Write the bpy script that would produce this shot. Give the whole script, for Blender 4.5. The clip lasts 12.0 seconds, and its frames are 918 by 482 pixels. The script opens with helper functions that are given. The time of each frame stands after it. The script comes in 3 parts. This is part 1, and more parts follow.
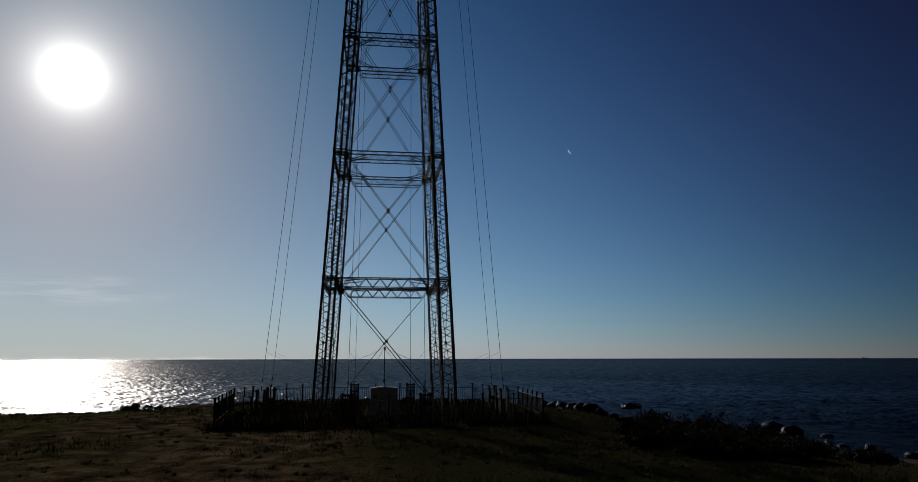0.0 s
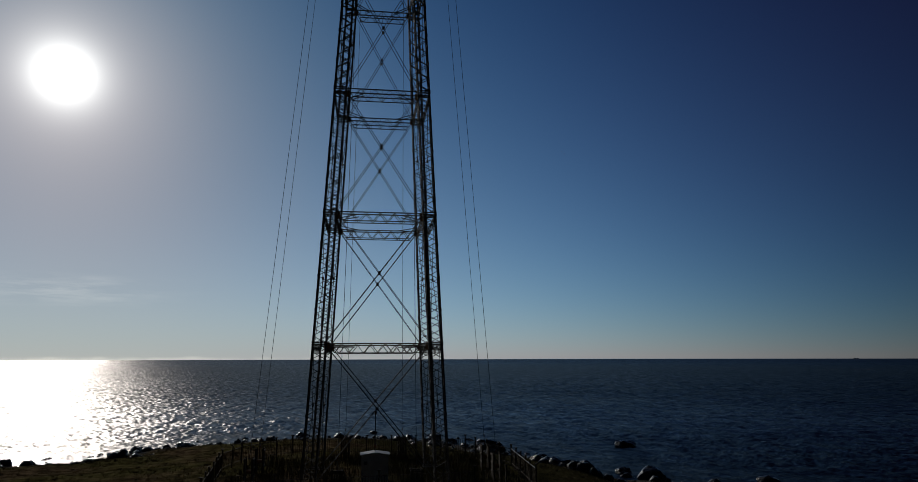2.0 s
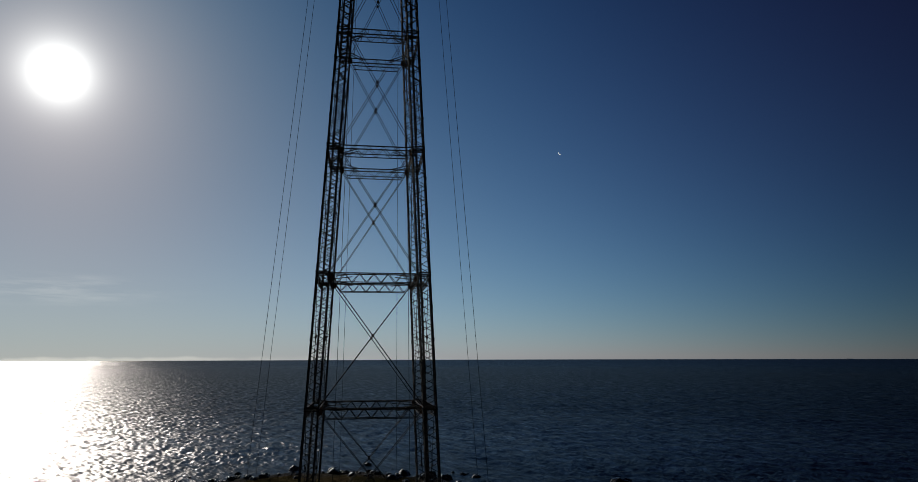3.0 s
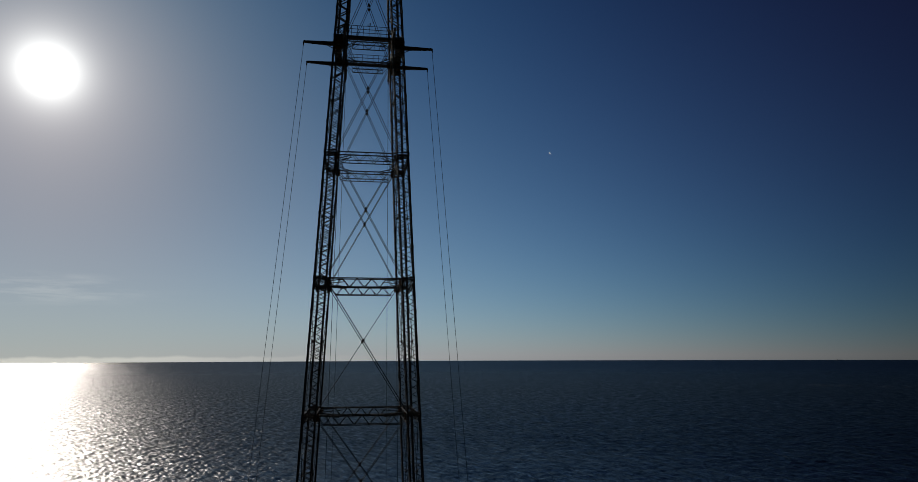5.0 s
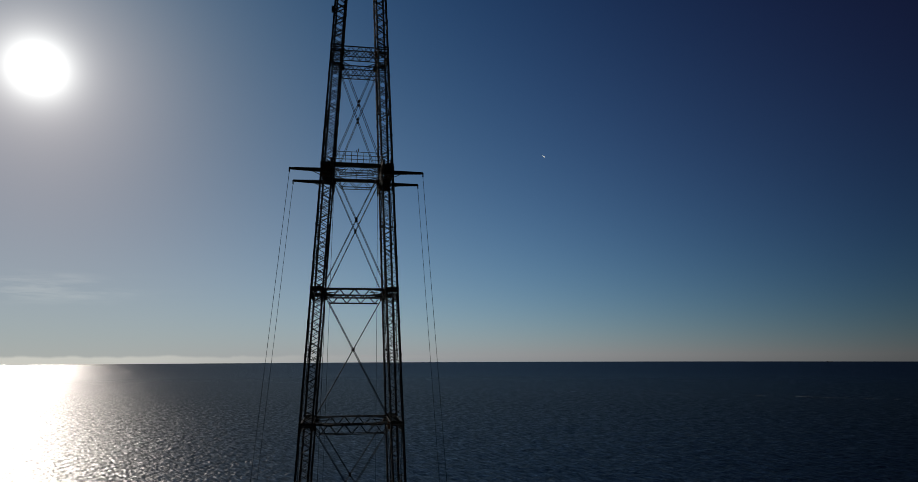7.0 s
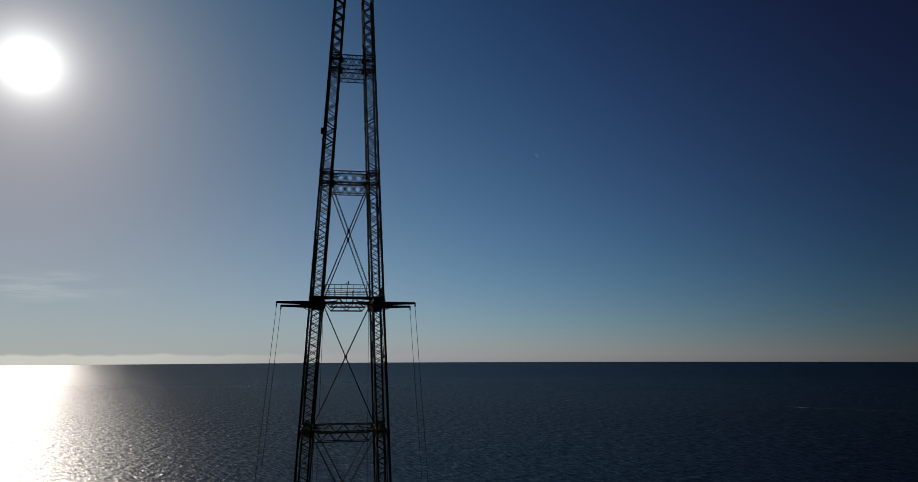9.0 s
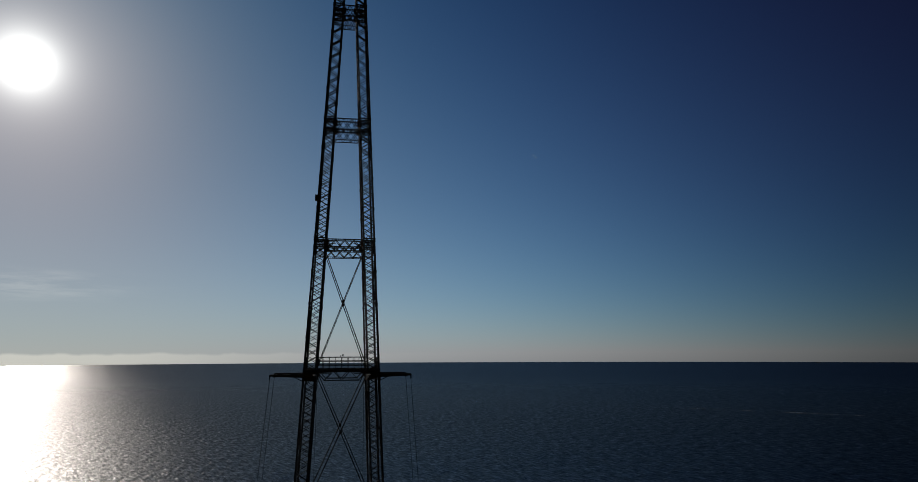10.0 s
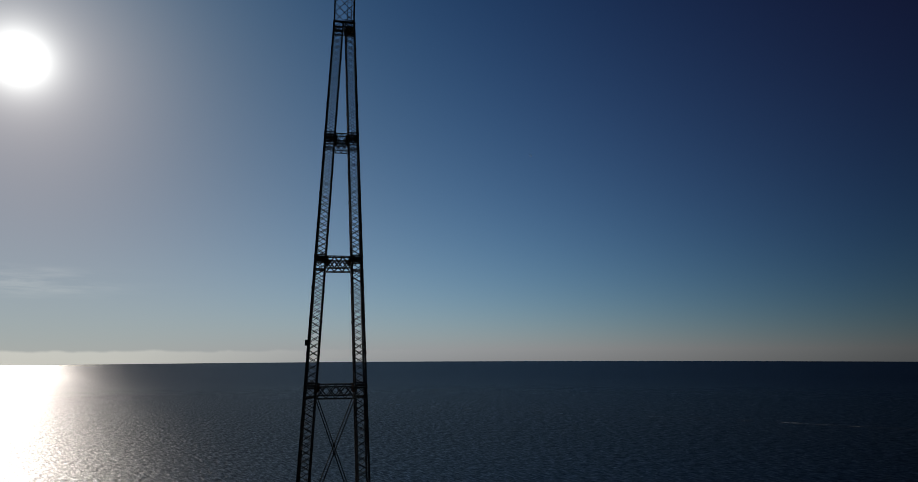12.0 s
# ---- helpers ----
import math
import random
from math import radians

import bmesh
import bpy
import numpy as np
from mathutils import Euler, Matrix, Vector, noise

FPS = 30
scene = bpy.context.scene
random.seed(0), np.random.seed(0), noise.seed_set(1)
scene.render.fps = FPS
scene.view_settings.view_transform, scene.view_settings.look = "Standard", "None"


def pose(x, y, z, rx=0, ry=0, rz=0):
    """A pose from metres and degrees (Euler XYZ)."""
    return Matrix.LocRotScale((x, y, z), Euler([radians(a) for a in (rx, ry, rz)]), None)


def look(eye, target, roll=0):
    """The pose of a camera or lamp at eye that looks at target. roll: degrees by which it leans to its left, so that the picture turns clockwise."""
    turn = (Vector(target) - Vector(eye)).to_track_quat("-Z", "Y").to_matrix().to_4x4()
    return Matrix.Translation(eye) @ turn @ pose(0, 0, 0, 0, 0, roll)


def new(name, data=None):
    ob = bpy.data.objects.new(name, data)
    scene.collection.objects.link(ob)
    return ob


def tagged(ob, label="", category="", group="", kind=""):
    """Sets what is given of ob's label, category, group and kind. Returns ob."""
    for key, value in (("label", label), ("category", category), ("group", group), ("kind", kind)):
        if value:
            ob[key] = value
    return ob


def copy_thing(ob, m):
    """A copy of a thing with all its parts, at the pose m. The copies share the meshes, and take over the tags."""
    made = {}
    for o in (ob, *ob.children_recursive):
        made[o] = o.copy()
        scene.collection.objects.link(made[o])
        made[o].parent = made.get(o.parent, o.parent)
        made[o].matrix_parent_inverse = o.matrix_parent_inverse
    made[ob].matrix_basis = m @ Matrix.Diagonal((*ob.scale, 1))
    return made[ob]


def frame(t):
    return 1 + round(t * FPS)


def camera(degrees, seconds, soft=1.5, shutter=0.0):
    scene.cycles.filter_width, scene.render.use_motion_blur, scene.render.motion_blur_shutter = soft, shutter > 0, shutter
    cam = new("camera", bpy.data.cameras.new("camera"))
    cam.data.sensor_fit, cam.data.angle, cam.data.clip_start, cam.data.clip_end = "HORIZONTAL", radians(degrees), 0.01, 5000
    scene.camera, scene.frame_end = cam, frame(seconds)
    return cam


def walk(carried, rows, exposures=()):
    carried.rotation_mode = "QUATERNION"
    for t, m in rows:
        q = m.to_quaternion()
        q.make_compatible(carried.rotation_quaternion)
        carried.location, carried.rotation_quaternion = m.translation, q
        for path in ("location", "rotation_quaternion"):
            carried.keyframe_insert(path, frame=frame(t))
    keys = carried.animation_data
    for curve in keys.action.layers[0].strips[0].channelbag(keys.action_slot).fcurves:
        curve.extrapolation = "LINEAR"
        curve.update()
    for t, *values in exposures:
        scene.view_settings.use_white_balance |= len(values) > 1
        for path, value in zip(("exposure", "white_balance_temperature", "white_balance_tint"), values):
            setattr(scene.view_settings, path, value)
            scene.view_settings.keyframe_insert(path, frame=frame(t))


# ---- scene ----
# ---- camera and its rise ----
cam = camera(68.12, 12.0, soft=0.5)
# seconds, height, heading, tilt, lean
RISE = (
    (0.0, 7.30, -6.54, 9.75, 0.12), (0.5, 7.35, -6.58, 9.75, 0.12), (0.8, 7.95, -6.63, 9.74, 0.12), (1.0, 8.60, -6.68, 9.74, 0.12),
    (1.5, 10.49, -6.88, 9.73, 0.13), (2.0, 12.74, -7.09, 9.71, 0.14), (2.5, 15.27, -7.28, 9.70, 0.15),
    (3.0, 18.00, -7.48, 9.68, 0.16), (5.0, 29.70, -8.14, 9.61, 0.22), (5.5, 32.67, -8.32, 9.60, 0.23),
    (6.0, 35.70, -8.50, 9.59, 0.23), (6.5, 38.75, -8.66, 9.58, 0.23), (7.0, 41.80, -8.81, 9.56, 0.23),
    (9.0, 53.80, -9.30, 9.42, 0.23), (9.5, 56.72, -9.43, 9.39, 0.23), (10.0, 60.05, -9.55, 9.34, 0.23),
    (10.5, 63.35, -9.66, 9.28, 0.23), (11.0, 66.55, -9.75, 9.22, 0.23), (11.5, 69.75, -9.83, 9.16, 0.24),
    (12.0, 72.95, -9.90, 9.10, 0.25),
)
walk(cam, [(t, pose(0.057 * t, -62 - 0.0116 * t, z, 90 + tilt, 0, head) @ pose(0, 0, 0, 0, 0, -lean))
           for t, z, head, tilt, lean in RISE], exposures=[(0, -1.33), (1, -1.35), (2.5, -1.47), (6.5, -1.55), (12, -1.58)])

# ---- sky and sun ----
SUN_AZ, SUN_EL = radians(-24.5), radians(20.4)
SUN_DIR = Vector((math.sin(SUN_AZ) * math.cos(SUN_EL), math.cos(SUN_AZ) * math.cos(SUN_EL), math.sin(SUN_EL)))


class Nodes:
    """Small helper to write node trees tersely."""

    def __init__(self, tree):
        self.tree = tree
        tree.nodes.clear()

    def add(self, kind, ins=None, **settings):
        n = self.tree.nodes.new(kind)
        for k, v in settings.items():
            setattr(n, k, v)
        for k, v in (ins or {}).items():
            if isinstance(v, bpy.types.NodeSocket):
                self.tree.links.new(v, n.inputs[k])
            else:
                n.inputs[k].default_value = v
        return n

    def math(self, op, a, b=0.0, clamp=False):
        return self.add("ShaderNodeMath", {0: a, 1: b}, operation=op, use_clamp=clamp).outputs[0]

    def mix(self, fac, a, b, mode="MIX"):
        n = self.add("ShaderNodeMix", {0: fac, 6: a, 7: b}, data_type="RGBA", blend_type=mode)
        return n.outputs[2]

    def ramp(self, fac, stops):
        n = self.add("ShaderNodeValToRGB", {0: fac})
        el = n.color_ramp.elements
        while len(el) < len(stops):
            el.new(0.5)
        for e, (p, c) in zip(el, stops):
            e.position, e.color = p, (*c, 1) if len(c) == 3 else c
        return n.outputs[0]

    def noise(self, vec, scale, detail=4.0, rough=0.55):
        return self.add("ShaderNodeTexNoise", {"Vector": vec, "Scale": scale, "Detail": detail, "Roughness": rough}).outputs[0]


# how the haze of the day shifts the clear sky, per channel: level, by angle from the sun, its square,
# by height, near the horizon, and their products
SKY_TINT = ((0.133, 2.631, -3.690, 0.975, -2.329, 3.078, -11.436, 9.232),
            (-0.384, 3.307, -3.140, 1.400, -1.069, 1.267, -7.318, 3.247),
            (-0.524, 3.430, -2.851, 1.311, -0.079, 0.464, -5.499, 2.249))


def make_world():
    w = bpy.data.worlds.new("sky")
    scene.world = w
    w.use_nodes = True
    n = Nodes(w.node_tree)
    co = n.add("ShaderNodeTexCoord").outputs["Generated"]
    sky = n.add("ShaderNodeTexSky", sky_type="NISHITA", sun_disc=False, sun_elevation=SUN_EL, sun_rotation=SUN_AZ,
                altitude=0, air_density=1.0, dust_density=0.15, ozone_density=3.0).outputs[0]
    unit = n.add("ShaderNodeVectorMath", {0: co}, operation="NORMALIZE").outputs[0]
    dot = n.add("ShaderNodeVectorMath", {0: unit, 1: SUN_DIR}, operation="DOT_PRODUCT").outputs["Value"]
    ang = n.math("ARCCOSINE", n.math("MINIMUM", dot, 0.999999))
    sep = n.add("ShaderNodeSeparateXYZ", {0: unit})
    rise = sep.outputs[2]
    up = n.math("MAXIMUM", rise, 0.0)
    g, e = n.math("MINIMUM", ang, radians(64)), n.math("MINIMUM", n.math("ARCSINE", up), radians(32))
    low = n.math("POWER", math.e, n.math("DIVIDE", e, radians(-4.0)))
    square = n.math("MULTIPLY", g, g)
    terms = (g, square, e, low, n.math("MULTIPLY", g, low), n.math("MULTIPLY", g, e), n.math("MULTIPLY", square, e))
    # unseen sky overhead and far from the sun, dimmed to darken the scene
    high = n.math("SUBTRACT", n.math("MAXIMUM", n.math("ARCSINE", up), radians(32)), radians(32))
    wide = n.math("SUBTRACT", n.math("MAXIMUM", ang, radians(64)), radians(64))
    deep = n.math("POWER", math.e, n.math("ADD", n.math("MULTIPLY", high, -2.2), n.math("MULTIPLY", n.math("MINIMUM", wide, 0.8), -3.0)))
    tint = []
    for level, *rates in SKY_TINT:
        x = level
        for rate, term in zip(rates, terms):
            x = n.math("ADD", x, n.math("MULTIPLY", term, rate))
        tint.append(n.math("POWER", math.e, x))
    tint = n.add("ShaderNodeCombineColor", dict(enumerate(tint))).outputs[0]
    base = n.mix(1.0, sky, (0.03, 0.03, 0.03, 1), "MULTIPLY")
    base = n.mix(1.0, base, tint, "MULTIPLY")
    base = n.mix(1.0, base, n.add("ShaderNodeCombineColor", {0: deep, 1: deep, 2: deep}).outputs[0], "MULTIPLY")
    # the bright sky close round the sun
    core = n.math("POWER", math.e, n.math("MULTIPLY", -1.0, n.math("POWER", n.math("DIVIDE", ang, radians(1.35)), 1.25)))
    halo = n.math("POWER", math.e, n.math("DIVIDE", ang, radians(-4.2)))
    glow = n.math("ADD", n.math("MULTIPLY", core, 2.4), n.math("MULTIPLY", halo, 0.52))
    light = n.add("ShaderNodeCombineColor", {0: n.math("MULTIPLY", glow, 0.95), 1: n.math("MULTIPLY", glow, 0.98), 2: n.math("MULTIPLY", glow, 0.94)}).outputs[0]
    total = n.mix(1.0, base, light, "ADD")
    # a low bank of thin cloud over the horizon on the sunny side, and a few wisps above it
    flat = n.add("ShaderNodeCombineXYZ", {0: sep.outputs[0], 1: sep.outputs[1], 2: 0.0}).outputs[0]
    squash = n.add("ShaderNodeCombineXYZ", {0: sep.outputs[0], 1: sep.outputs[1], 2: n.math("MULTIPLY", up, 8.0)}).outputs[0]
    wisp = n.ramp(n.noise(squash, 9.0, 6.0, 0.6), [(0.46, (0, 0, 0)), (0.8, (1, 1, 1))])
    wisp_az, wisp_el = radians(-23.5), radians(4.9)
    wisp_dir = Vector((math.sin(wisp_az) * math.cos(wisp_el), math.cos(wisp_az) * math.cos(wisp_el), math.sin(wisp_el)))
    off = n.math("ARCCOSINE", n.math("MINIMUM", n.add("ShaderNodeVectorMath", {0: unit, 1: wisp_dir}, operation="DOT_PRODUCT").outputs["Value"], 0.999999))
    west = n.math("POWER", math.e, n.math("MULTIPLY", -1.0, n.math("POWER", n.math("DIVIDE", off, radians(17.0)), 2.0)))
    top = n.math("ADD", -0.005, n.math("MULTIPLY", n.noise(flat, 22.0, 6.0, 0.6), 0.013))
    bank = n.math("DIVIDE", n.math("SUBTRACT", top, rise), 0.0032, clamp=True)
    bank = n.math("MULTIPLY", n.math("MULTIPLY", bank, west), 0.36)
    near = n.math("POWER", math.e, n.math("MULTIPLY", -1.0, n.math("POWER", n.math("DIVIDE", off, radians(5.5)), 2.0)))
    band = n.ramp(up, [(0.062, (0, 0, 0)), (0.08, (1, 1, 1)), (0.09, (1, 1, 1)), (0.11, (0, 0, 0))])
    wisp = n.math("MULTIPLY", n.math("MULTIPLY", wisp, band), n.math("MULTIPLY", near, 0.3))
    veil = n.math("MULTIPLY", n.math("POWER", math.e, n.math("MULTIPLY", n.math("ADD", rise, 0.004), -32.0)), n.math("MULTIPLY", west, 0.1))
    cloud = n.math("ADD", n.math("ADD", bank, veil), wisp)
    haze = n.add("ShaderNodeCombineColor", {0: n.math("MULTIPLY", cloud, 0.6), 1: n.math("MULTIPLY", cloud, 0.54), 2: n.math("MULTIPLY", cloud, 0.43)}).outputs[0]
    total = n.mix(1.0, total, haze, "ADD")
    bg = n.add("ShaderNodeBackground", {0: total, 1: 2.83}).outputs[0]
    n.add("ShaderNodeOutputWorld", {0: bg})


make_world()
sun = new("sun", bpy.data.lights.new("sun", "SUN"))
sun.data.energy, sun.data.angle, sun.data.color = 4.0, radians(0.53), (1.0, 0.95, 0.88)
sun.matrix_basis = look((0, 0, 200), Vector((0, 0, 200)) - SUN_DIR)


# ---- materials ----
def material(name):
    m = bpy.data.materials.new(name)
    m.use_nodes = True
    return m, Nodes(m.node_tree)


def surface(name, dark, light, rough=0.8, metal=0.0, scale=6.0, fine=60.0, bump=0.15, depth=0.02, vary=0.25, spec=0.5):
    """A matt or metal surface with stains at one scale, grain at another, and pieces that differ."""
    m, n = material(name)
    co = n.add("ShaderNodeTexCoord").outputs["Object"]
    big, small = n.noise(co, scale, 5.0), n.noise(co, fine, 4.0)
    rnd = n.add("ShaderNodeObjectInfo").outputs["Random"]
    f = n.math("ADD", n.math("MULTIPLY", big, 0.7), n.math("MULTIPLY", small, 0.3))
    f = n.math("ADD", f, n.math("MULTIPLY", n.math("SUBTRACT", rnd, 0.5), vary))
    col = n.ramp(f, [(0.3, dark), (0.7, light)])
    bmp = n.add("ShaderNodeBump", {"Strength": bump, "Distance": depth, "Height": small}).outputs[0]
    r = n.math("ADD", n.math("MULTIPLY", big, 0.2), rough - 0.1, clamp=True)
    b = n.add("ShaderNodeBsdfPrincipled", {"Base Color": col, "Roughness": r, "Metallic": metal, "Normal": bmp, "Specular IOR Level": spec}).outputs[0]
    n.add("ShaderNodeOutputMaterial", {0: b})
    return m


STEEL = surface("weathered_steel", (0.05, 0.046, 0.043), (0.125, 0.115, 0.105), 0.76, 0.0, 1.5, 30.0, spec=0.12)
RUST = surface("rusty_steel", (0.07, 0.035, 0.02), (0.2, 0.1, 0.05), 0.75, 0.2, 2.0, 30.0)
WIRE = surface("stranded_wire", (0.04, 0.04, 0.04), (0.09, 0.09, 0.09), 0.8, 0.1, 2.0, 50.0)
CONCRETE = surface("concrete", (0.25, 0.24, 0.22), (0.45, 0.43, 0.4), 0.9, 0.0, 2.0, 40.0)
WOOD = surface("weathered_wood", (0.03, 0.022, 0.016), (0.09, 0.07, 0.05), 0.9, 0.0, 3.0, 50.0, spec=0.15)
PAINT = surface("pale_paint", (0.5, 0.49, 0.45), (0.68, 0.67, 0.62), 0.7, 0.0, 1.2, 30.0, spec=0.2)
ROOFING = surface("pale_roof_sheet", (0.2, 0.196, 0.185), (0.33, 0.32, 0.3), 0.5, 0.1, 1.0, 20.0)
ROCK = surface("wet_shore_rock", (0.007, 0.0065, 0.006), (0.024, 0.022, 0.02), 0.3, 0.0, 1.5, 14.0, 0.8, 0.05, spec=0.25)
# sunlight on the right-hand fence's top rail, put in as a paler colour
LIT_RAIL = surface("lit_rail", (0.12, 0.12, 0.12), (0.24, 0.24, 0.24), 0.6, 0.2, 2.0, 30.0)
CERAMIC = surface("brown_ceramic", (0.08, 0.03, 0.015), (0.16, 0.07, 0.04), 0.2, 0.0, 4.0, 30.0)
LEAF = surface("shrub_leaf", (0.014, 0.016, 0.006), (0.045, 0.046, 0.016), 0.8, 0.0, 1.0, 8.0, spec=0.1)
GRASS = surface("dry_grass", (0.03, 0.022, 0.01), (0.1, 0.075, 0.03), 0.9, 0.0, 0.3, 4.0, spec=0.1)
HULL = surface("ship_hull", (0.05, 0.05, 0.06), (0.12, 0.12, 0.13), 0.6, 0.0, 0.05, 1.0)


def make_ground_material():
    m, n = material("turf_and_shingle")
    co = n.add("ShaderNodeTexCoord").outputs["Object"]
    z = n.add("ShaderNodeSeparateXYZ", {0: co}).outputs[2]
    big, mid, small = n.noise(co, 0.08, 5.0), n.noise(co, 0.7, 5.0), n.noise(co, 9.0, 4.0)
    turf = n.ramp(n.math("ADD", n.math("MULTIPLY", mid, 0.6), n.math("MULTIPLY", small, 0.4)),
                  [(0.38, (0.02, 0.014, 0.009)), (0.5, (0.08, 0.056, 0.031)), (0.61, (0.18, 0.13, 0.074))])
    green = n.ramp(n.math("ADD", n.math("MULTIPLY", mid, 0.5), n.math("MULTIPLY", small, 0.5)),
                   [(0.38, (0.02, 0.02, 0.008)), (0.61, (0.13, 0.113, 0.042))])
    turf = n.mix(n.ramp(big, [(0.42, (0, 0, 0)), (0.6, (1, 1, 1))]), turf, green)
    # dark heath towards the east, darkened further for the shade before the compound
    east = n.math("ADD", n.math("MULTIPLY", n.add("ShaderNodeSeparateXYZ", {0: co}).outputs[0], 0.055), n.math("MULTIPLY", n.math("ADD", big, mid), 0.9))
    heath_and_shade = n.ramp(small, [(0.35, (0.012, 0.011, 0.006)), (0.65, (0.055, 0.05, 0.022))])
    turf = n.mix(n.ramp(east, [(0.75, (0, 0, 0)), (1.15, (1, 1, 1))]), turf, heath_and_shade)
    stone = n.ramp(n.add("ShaderNodeTexVoronoi", {"Vector": co, "Scale": 3.0}).outputs["Color"], [(0.2, (0.03, 0.027, 0.024)), (0.8, (0.12, 0.11, 0.1))])
    edge = n.math("ADD", z, n.math("MULTIPLY", n.math("SUBTRACT", mid, 0.5), 1.2))
    col = n.mix(n.ramp(edge, [(0.55, (1, 1, 1)), (0.95, (0, 0, 0))]), turf, stone)
    h = n.math("ADD", n.math("MULTIPLY", mid, 0.15), n.math("MULTIPLY", small, 0.3))
    bmp = n.add("ShaderNodeBump", {"Strength": 1.0, "Distance": 0.35, "Height": h}).outputs[0]
    b = n.add("ShaderNodeBsdfPrincipled", {"Base Color": col, "Roughness": 1.0, "Normal": bmp, "Specular IOR Level": 0.0}).outputs[0]
    n.add("ShaderNodeOutputMaterial", {0: b})
    return m


def make_sea_material():
    m, n = material("sea_water")
    co = n.add("ShaderNodeTexCoord").outputs["Object"]
    out = n.add("ShaderNodeVectorMath", {0: co}, operation="LENGTH").outputs["Value"]
    stretch = n.add("ShaderNodeMapping", {"Vector": co, "Rotation": (0, 0, -0.45), "Scale": (0.6, 1.0, 1.0)}).outputs[0]
    chop, ripple = n.noise(stretch, 2.0, 2.0, 0.5), n.noise(stretch, 7.0, 2.0, 0.6)
    patch = n.noise(co, 0.006, 3.0)
    # offshore grain stretched towards the sun, for bumps, roughness and the painted glints
    across = n.add("ShaderNodeMapping", {"Vector": co, "Rotation": (0, 0, radians(-24))}).outputs[0]
    streak = n.noise(n.add("ShaderNodeMapping", {"Vector": across, "Scale": (0.55, 0.12, 1.0)}).outputs[0], 1.0, 4.0, 0.8)
    open_sea = n.ramp(n.math("DIVIDE", out, 4950.0), [(0.02, (0, 0, 0)), (0.1, (1, 1, 1))])
    h = n.math("ADD", n.math("MULTIPLY", chop, 0.13), n.math("MULTIPLY", ripple, 0.02))
    h = n.math("ADD", h, n.math("MULTIPLY", n.math("MULTIPLY", streak, open_sea), 0.2))
    bmp = n.add("ShaderNodeBump", {"Strength": 1.0, "Distance": 1.0, "Height": h}).outputs[0]
    col = n.mix(patch, (0.001, 0.0027, 0.005, 1), (0.0015, 0.0038, 0.007, 1))
    # open water offshore is more broken than the bay
    rough = n.ramp(n.math("DIVIDE", out, 4950.0), [(0.03, (0.13,) * 3), (0.12, (0.175,) * 3), (0.4, (0.36,) * 3)])
    rough = n.math("ADD", rough, n.math("MULTIPLY", n.math("SUBTRACT", patch, 0.5), 0.05))
    # cat's paws: short gusts that ruffle the water unevenly
    long = n.add("ShaderNodeMapping", {"Vector": co, "Rotation": (0, 0, -0.45), "Scale": (0.5, 1.0, 1.0)}).outputs[0]
    gust = n.math("ADD", n.noise(long, 0.07, 4.0, 0.7), n.noise(long, 0.3, 2.0, 0.6))
    rough = n.math("ADD", rough, n.math("MULTIPLY", n.math("SUBTRACT", gust, 1.0), 0.12))
    rough = n.math("ADD", rough, n.math("MULTIPLY", n.math("MULTIPLY", n.math("SUBTRACT", streak, 0.5), open_sea), 0.1))
    rough = n.math("MAXIMUM", rough, 0.09)
    # sea brightness put into the reflection share, by distance from below the camera
    mirror = n.ramp(n.math("DIVIDE", out, 4950.0), [(0.006, (0.09,) * 3), (0.016, (0.13,) * 3), (0.03, (0.26,) * 3), (0.05, (0.175,) * 3), (0.12, (0.155,) * 3), (0.3, (0.19,) * 3)])
    # glints and dark troughs painted by scaling the reflection with the streak noise
    glint_gain = n.math("POWER", math.e, n.math("MULTIPLY", n.math("SUBTRACT", streak, 0.5), n.math("ADD", 3.0, n.math("MULTIPLY", open_sea, 3.2))))
    mirror = n.math("MULTIPLY", mirror, n.math("MINIMUM", glint_gain, 4.0))
    fres = n.add("ShaderNodeFresnel", {"IOR": 1.333, "Normal": bmp}).outputs[0]
    deep = n.add("ShaderNodeBsdfDiffuse", {"Color": col, "Normal": bmp}).outputs[0]
    gloss = n.add("ShaderNodeBsdfAnisotropic", {"Color": (1.0, 0.95, 0.92, 1), "Roughness": rough, "Normal": bmp}, distribution="BECKMANN").outputs[0]
    # steeper facets spread a fainter, wider glitter
    steep = n.add("ShaderNodeBsdfAnisotropic", {"Color": (1.0, 0.95, 0.92, 1), "Roughness": 0.42, "Normal": bmp}, distribution="BECKMANN").outputs[0]
    gloss = n.add("ShaderNodeMixShader", {0: 0.5, 1: gloss, 2: steep}).outputs[0]
    b = n.add("ShaderNodeMixShader", {0: n.math("MULTIPLY", n.math("POWER", fres, 1.5), mirror), 1: deep, 2: gloss}).outputs[0]
    n.add("ShaderNodeOutputMaterial", {0: b})
    return m


GROUND, SEA = make_ground_material(), make_sea_material()


